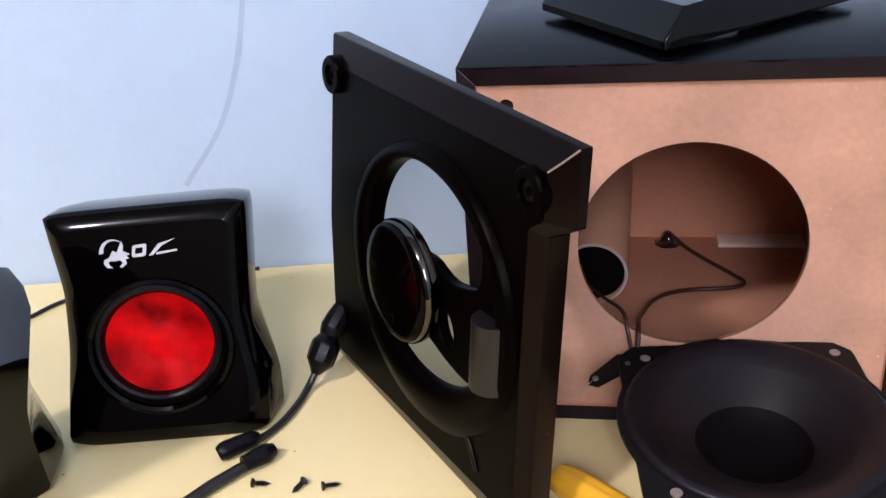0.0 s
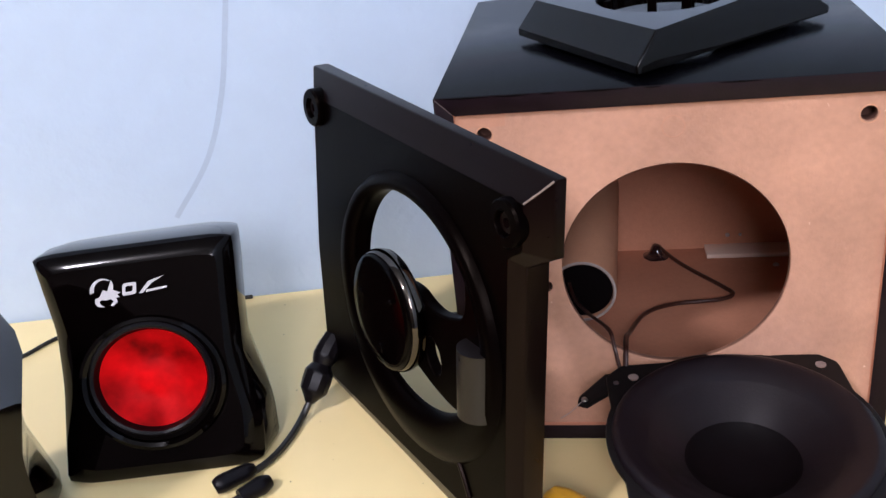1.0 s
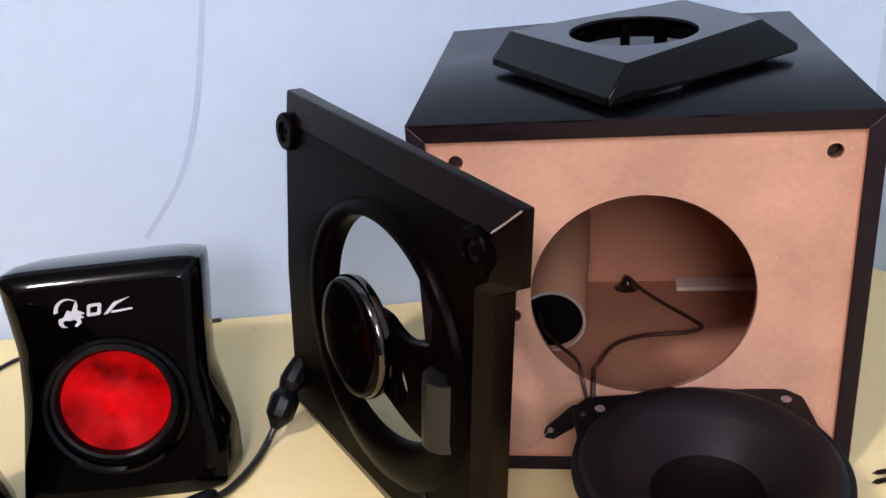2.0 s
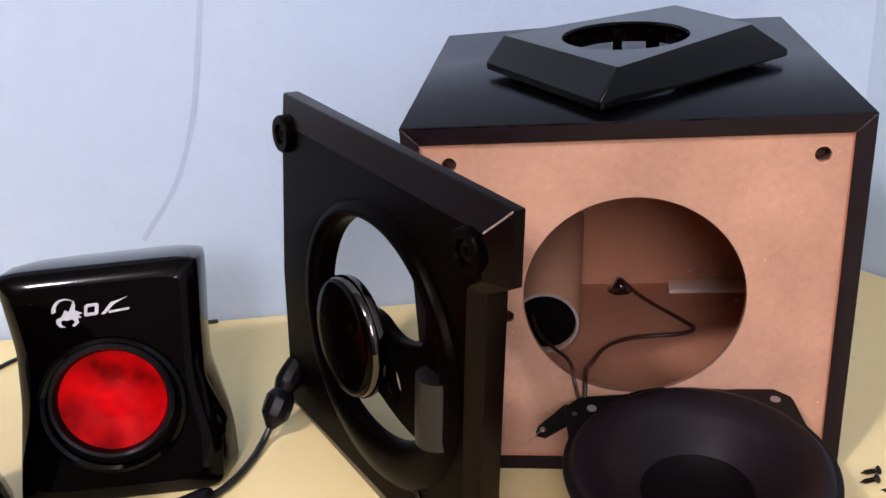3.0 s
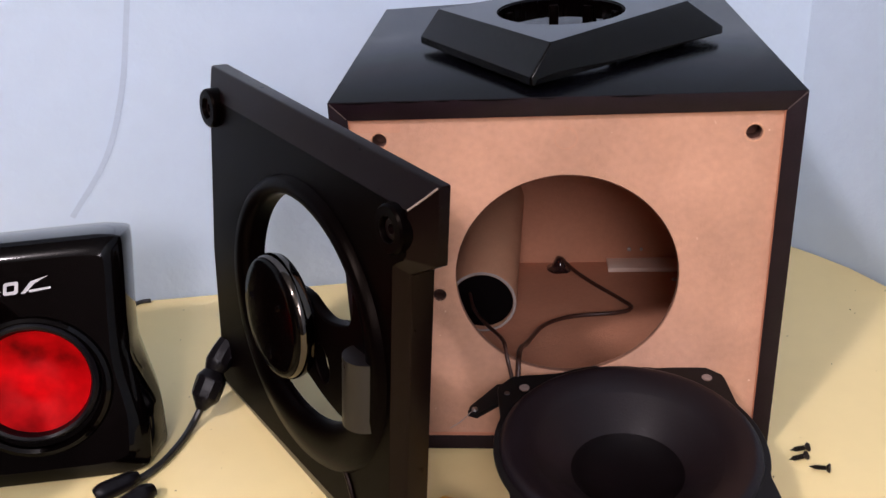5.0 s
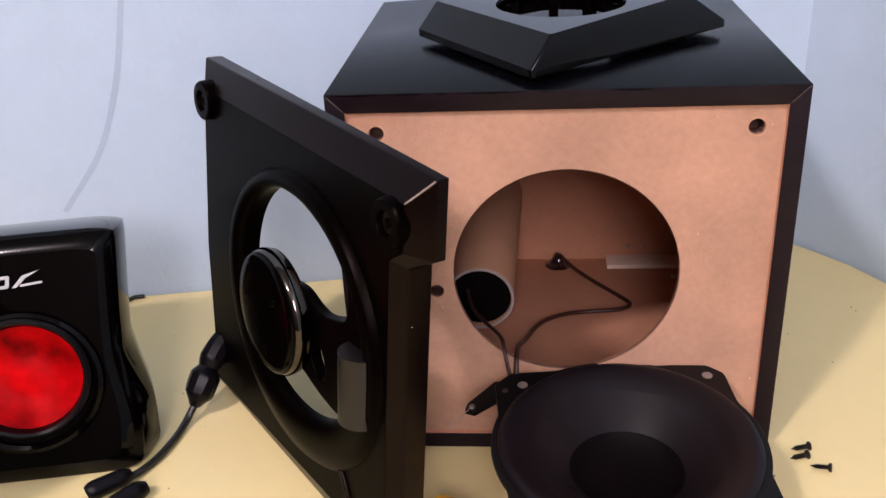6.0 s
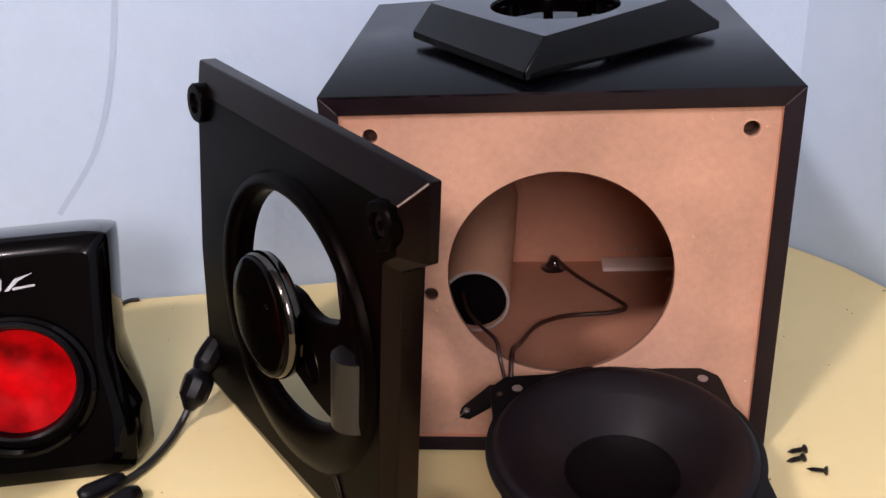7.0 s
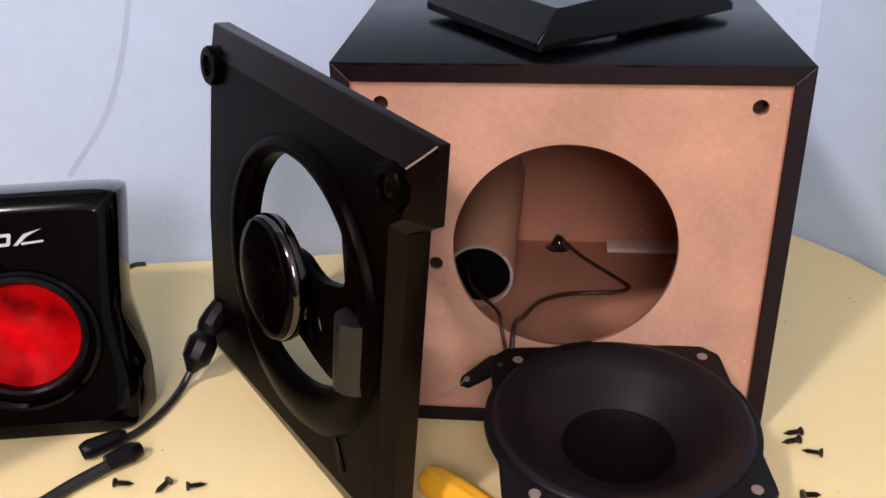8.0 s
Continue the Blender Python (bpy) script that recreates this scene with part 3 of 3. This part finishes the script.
def satellite():
    sat = thing("satellite_speaker", pose(0, 0, 0), "glossy black satellite speaker with glowing red cone", "speaker", "satellite speakers")
    out = resample(rounded(SHAPE, 2, 0.12), 120)
    cx, cy = 0.0640, 0.075

    def grown(k, du=0.0, back=0.0, sink=1.0, bulge=0.0):
        pts = []
        for u, v in out:
            b = bulge * max(0.0, 1 - v / 0.075) * (1 if v < 0.075 else 0)
            x = cx + (u - cx) * k + (b if u > cx else -b)
            p = tilt(x, cy + (v - cy) * (k if du else 1.0), back)
            pts.append((p[0], p[1], max(0.0, p[2]) * sink))
        return pts

    inner = [(cx + (u - cx) * 0.83, cy - 0.001 + (v - cy) * 0.86) for u, v in out]
    lift = 0.0065
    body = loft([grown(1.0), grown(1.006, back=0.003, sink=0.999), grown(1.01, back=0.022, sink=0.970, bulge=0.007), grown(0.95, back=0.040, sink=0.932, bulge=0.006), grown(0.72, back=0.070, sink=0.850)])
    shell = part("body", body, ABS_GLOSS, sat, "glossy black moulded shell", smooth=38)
    shell.data.materials.append(LIT_TOP)  # upward faces get the shinier copy, boosting the wall's reflection
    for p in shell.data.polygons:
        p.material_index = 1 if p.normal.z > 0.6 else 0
    turn = Matrix(((1, 0, 0, 0), (0, math.sin(LEAN20), -math.cos(LEAN20), 0), (0, math.cos(LEAN20), math.sin(LEAN20), 0), (0, 0, 0, 1)))
    bm = loft([[(u, v, 0.0) for u, v in out], [(cx + (u - cx) * 0.985, cy + (v - cy) * 0.985, 0.0018) for u, v in out], [(cx + (u - cx) * 0.86, cy + (v - cy) * 0.89, 0.0058) for u, v in out], [(u, v, lift) for u, v in inner]], cap_end=False)
    part("face_border", bm, ABS_GLOSS, sat, "", turn, 50)
    face = part("face_panel", plate([inner, [(x, SY + (y - SY) * 0.91) for x, y in circle(SX, SY, 0.0405, 96)]], lift - 0.003, lift, 0.0), ABS_GLOSS, sat, "", turn)
    part("lower_lip", lathe([(0.0405, 0.0), (0.042, 0.0030), (0.0445, 0.0042), (0.0470, 0.0030), (0.0485, 0.0)], 96), ABS_GLOSS, sat, "rounded gloss lip", turn @ pose(SX, SY - 0.003, lift - 0.0008) @ OVAL)
    part("driver_ring", lathe([(0.0406, -0.002), (0.0403, 0.0040), (0.0385, 0.0058), (0.0365, 0.0050), (0.0348, 0.0), (0.0340, -0.003)], 96), RUBBER, sat, "black rubber driver ring", turn @ pose(SX, SY, lift - 0.001) @ OVAL)
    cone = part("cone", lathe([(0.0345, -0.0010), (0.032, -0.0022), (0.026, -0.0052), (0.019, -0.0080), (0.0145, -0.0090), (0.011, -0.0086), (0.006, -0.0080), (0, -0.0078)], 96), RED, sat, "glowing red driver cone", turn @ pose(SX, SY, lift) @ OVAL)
    def art(x, y):
        return (0.0325 + (x - 217) * 0.000123, 0.1275 - (y - 55) * 0.000123)

    tail = [art(285 + 68 * math.cos(radians(a)), 125 - 68 * math.sin(radians(a))) for a in range(52, 190, 6)]
    tail += [art(293 + 54 * math.cos(radians(a)), 119 - 54 * math.sin(radians(a))) for a in range(184, 54, -6)]
    part("emblem", plate([tail], lift, lift + 0.0003), WHITE, sat, "white printed emblem", turn @ pose(0.0030, 0.0045, 0))
    blot = [(262, 150), (285, 115), (305, 125), (333, 68), (340, 95), (335, 120), (372, 138), (350, 145), (365, 160), (345, 162), (350, 185), (325, 203), (312, 198), (330, 180), (318, 165), (290, 170), (275, 165), (258, 172), (262, 190), (280, 203), (250, 200), (235, 180), (238, 158)]
    part("emblem", plate([[art(x, y) for x, y in blot]], lift, lift + 0.0003), WHITE, sat, "white printed emblem", turn @ pose(0.0030, 0.0045, 0))
    for loops in ([rounded([(0.0530, 0.1155), (0.0640, 0.1160), (0.0655, 0.1245), (0.0545, 0.1240)], 1, 0.12), rounded([(0.0558, 0.1178), (0.0616, 0.1181), (0.0624, 0.1222), (0.0566, 0.1219)], 1, 0.1)],
                  [[(0.0662, 0.1160), (0.0694, 0.1160), (0.0770, 0.1222), (0.0880, 0.1268), (0.0745, 0.1238)]],
                  [[(0.0722, 0.1163), (0.0885, 0.1178), (0.0885, 0.1192), (0.0722, 0.1180)]]):
        loops = [[(0.0552 + (x - 0.0530) * 0.80, 0.1275 + (y - 0.1245) * 0.9) for x, y in loop] for loop in loops]
        part("print_bar", plate(loops, lift, lift + 0.0003), WHITE, sat, "white printed stroke", turn)
    return sat


sat_a = satellite()
SAT_A = pose(-0.257, -0.049, 0, 0, 0, 11.3)
sat_a.matrix_basis = SAT_A
sat_b = copy_thing(sat_a, pose(-0.290, -0.030, 0, 0, 0, 230))
tagged(sat_b, "glossy black satellite speaker turned with its back outward")

# ---- cables behind ----
c1 = thing("satellite_cable", pose(0, 0, 0), "thin black cable running behind satellite speaker", "cable")
part("cord", sweep([(-0.400, 0.060, 0.002), (-0.389, 0.089, 0.002), (-0.376, 0.107, 0.002), (-0.360, 0.133, 0.002), (-0.325, 0.150, 0.002), (-0.275, 0.155, 0.002), (-0.235, 0.166, 0.002), (-0.226, 0.179, 0.002), (-0.221, 0.190, 0.002), (-0.212, 0.193, 0.002)], 0.0017), CABLE, c1)
c2 = thing("signal_cable", pose(0, 0, 0), "thin black cable on desk behind bezel", "cable")
part("cord", sweep([(-0.095, 0.150, 0.002), (-0.073, 0.176, 0.002), (-0.056, 0.163, 0.002), (-0.034, 0.155, 0.002), (-0.012, 0.160, 0.002)], 0.0017), CABLE, c2)

# ---- the four-cornered frame on the cabinet, fitted to the camera's view ----
tp_rim = [(0.039, 0.110), (0.1090, 0.0055), (0.227, 0.110), (0.176, 0.215)]
tp_top = [(0.050, 0.114), (0.119, 0.016), (0.206, 0.112), (0.166, 0.186)]
trim = thing("speaker_trim_frame", pose(0, 0, 0), "black bevelled plastic speaker frame lying on cabinet", "speaker frame")
R0, R1 = filleted(tp_rim, 0.0034), filleted(tp_top, 0.0026)
part("skirt", loft([[(x, y, 0.2325) for x, y in R0], [(x, y, 0.2368) for x, y in R0], [(x, y, 0.2515) for x, y in R1], [(0.127 + (x - 0.127) * 0.985, 0.1 + (y - 0.1) * 0.985, 0.2525) for x, y in R1]], cap_end=False), TRIM_SIDE, trim, "", None, 32)
hole = [(0.127 + 0.0385 * math.cos(a * math.pi / 32), 0.098 + 0.040 * math.sin(a * math.pi / 32)) for a in range(64)]
part("top_plate", plate([[(0.127 + (x - 0.127) * 0.985, 0.1 + (y - 0.1) * 0.985) for x, y in R1], hole], 0.2495, 0.2525, 0.0003), TRIM, trim)
part("collar", lathe([(0.0392, 0.0), (0.0384, -0.001), (0.0378, -0.012), (0.0405, -0.012)], 64), ABS_GLOSS, trim, "gloss inner collar", pose(0.127, 0.098, 0.2520))
for a in (60, 95, 20, -30, 150, 215):
    part("clip", block(-0.003, 0.003, -0.0015, 0.0015, -0.022, -0.004, 0.0004), ABS, trim, "", pose(0.127 + 0.036 * math.cos(radians(a)), 0.098 + 0.036 * math.sin(radians(a)), 0.2520, 0, 0, a + 90))
for x, y in ((0.078, 0.108), (0.120, 0.058), (0.182, 0.112), (0.150, 0.160)):
    part("peg", lathe([(0, 0.0), (0.003, 0.0), (0.0032, 0.020), (0, 0.020)], 16), ABS, trim, "", pose(x, y, 0.228))


# ---- loose screws ----
def screw():
    ob = thing("screw", pose(0, 0, 0), "small blackened self-tapping screw lying on desk", "screw", "loose screws")
    n = 14
    bm = lathe([(0, 0.0), (0.0026, 0.0003), (0.0029, 0.0010), (0.0020, 0.0022), (0.0012, 0.0026)], 16)
    part("head", bm, SCREW, ob, "", pose(0, 0, 0))
    prof = [(0.0012, 0.0024)]
    for i in range(n):
        z = 0.0030 + i * 0.00062
        k = 1.0 if i < n - 4 else (n - i) / 5
        prof += [(0.0009 * k + 0.0001, z), (0.0015 * k + 0.0001, z + 0.0003)]
    part("shank", lathe(prof + [(0, 0.0122)], 12), SCREW, ob, "threaded shank")
    return ob


def lay(head, tip):
    h, t = Vector((*head, 0.0029)), Vector((*tip, 0.0016))
    return Matrix.Translation(h) @ (t - h).to_track_quat("Z", "Y").to_matrix().to_4x4()


SPOTS = [((0.2755, 0.001), (0.263, -0.001)), ((0.2725, -0.007), (0.259, -0.0105)), ((0.2825, -0.0195), (0.271, -0.016)), ((0.261, -0.057), (0.272, -0.055)), ((-0.126, -0.0765), (-0.114, -0.0750)), ((-0.094, -0.0715), (-0.0995, -0.0830)), ((-0.083, -0.0765), (-0.071, -0.0715))]
first = screw()
for i, (a, b) in enumerate(SPOTS):
    if i:
        copy_thing(first, lay(a, b))
    else:
        first.matrix_basis = lay(a, b)

# ---- yellow screwdriver behind the bezel foot ----
driver = thing("screwdriver", pose(0.052, -0.066, 0.0105, 0, 90, -38), "yellow plastic screwdriver handle lying on desk", "screwdriver")
bm = lathe([(0, 0.0), (0.005, 0.0004), (0.0085, 0.004), (0.0102, 0.012), (0.0098, 0.05), (0.0075, 0.062), (0.0085, 0.068), (0.006, 0.074), (0, 0.074)], 48)
for v in bm.verts:
    a = math.atan2(v.co.y, v.co.x)
    k = 1 - 0.07 * max(0.0, math.cos(6 * a)) * (1 if 0.008 < v.co.z < 0.055 else 0)
    v.co.x, v.co.y = v.co.x * k, v.co.y * k
part("handle", bm, YELLOW, driver)
part("blade", lathe([(0.0028, 0.073), (0.0028, 0.13), (0.0020, 0.14), (0, 0.1405)], 16), STEEL, driver, "steel blade")

# ---- crumbs on the desk ----
bm = bmesh.new()
for i in range(13):
    x, y, r = random.uniform(-0.14, 0.40), random.uniform(-0.16, 0.18), random.uniform(0.0003, 0.0006)
    m = Matrix.Translation((x, y, r * 0.6)) @ Matrix.Rotation(random.uniform(0, 6), 4, "Z") @ Matrix.Diagonal((1.6, 0.8, 0.6, 1))
    if not (0.0 < x < 0.26 and y > -0.004):
        bmesh.ops.create_icosphere(bm, subdivisions=1, radius=r, matrix=m)
tagged(part("crumbs", bm, MDF_DARK), "tiny dark fibreboard crumbs scattered on desk", "debris", kind="stuff")
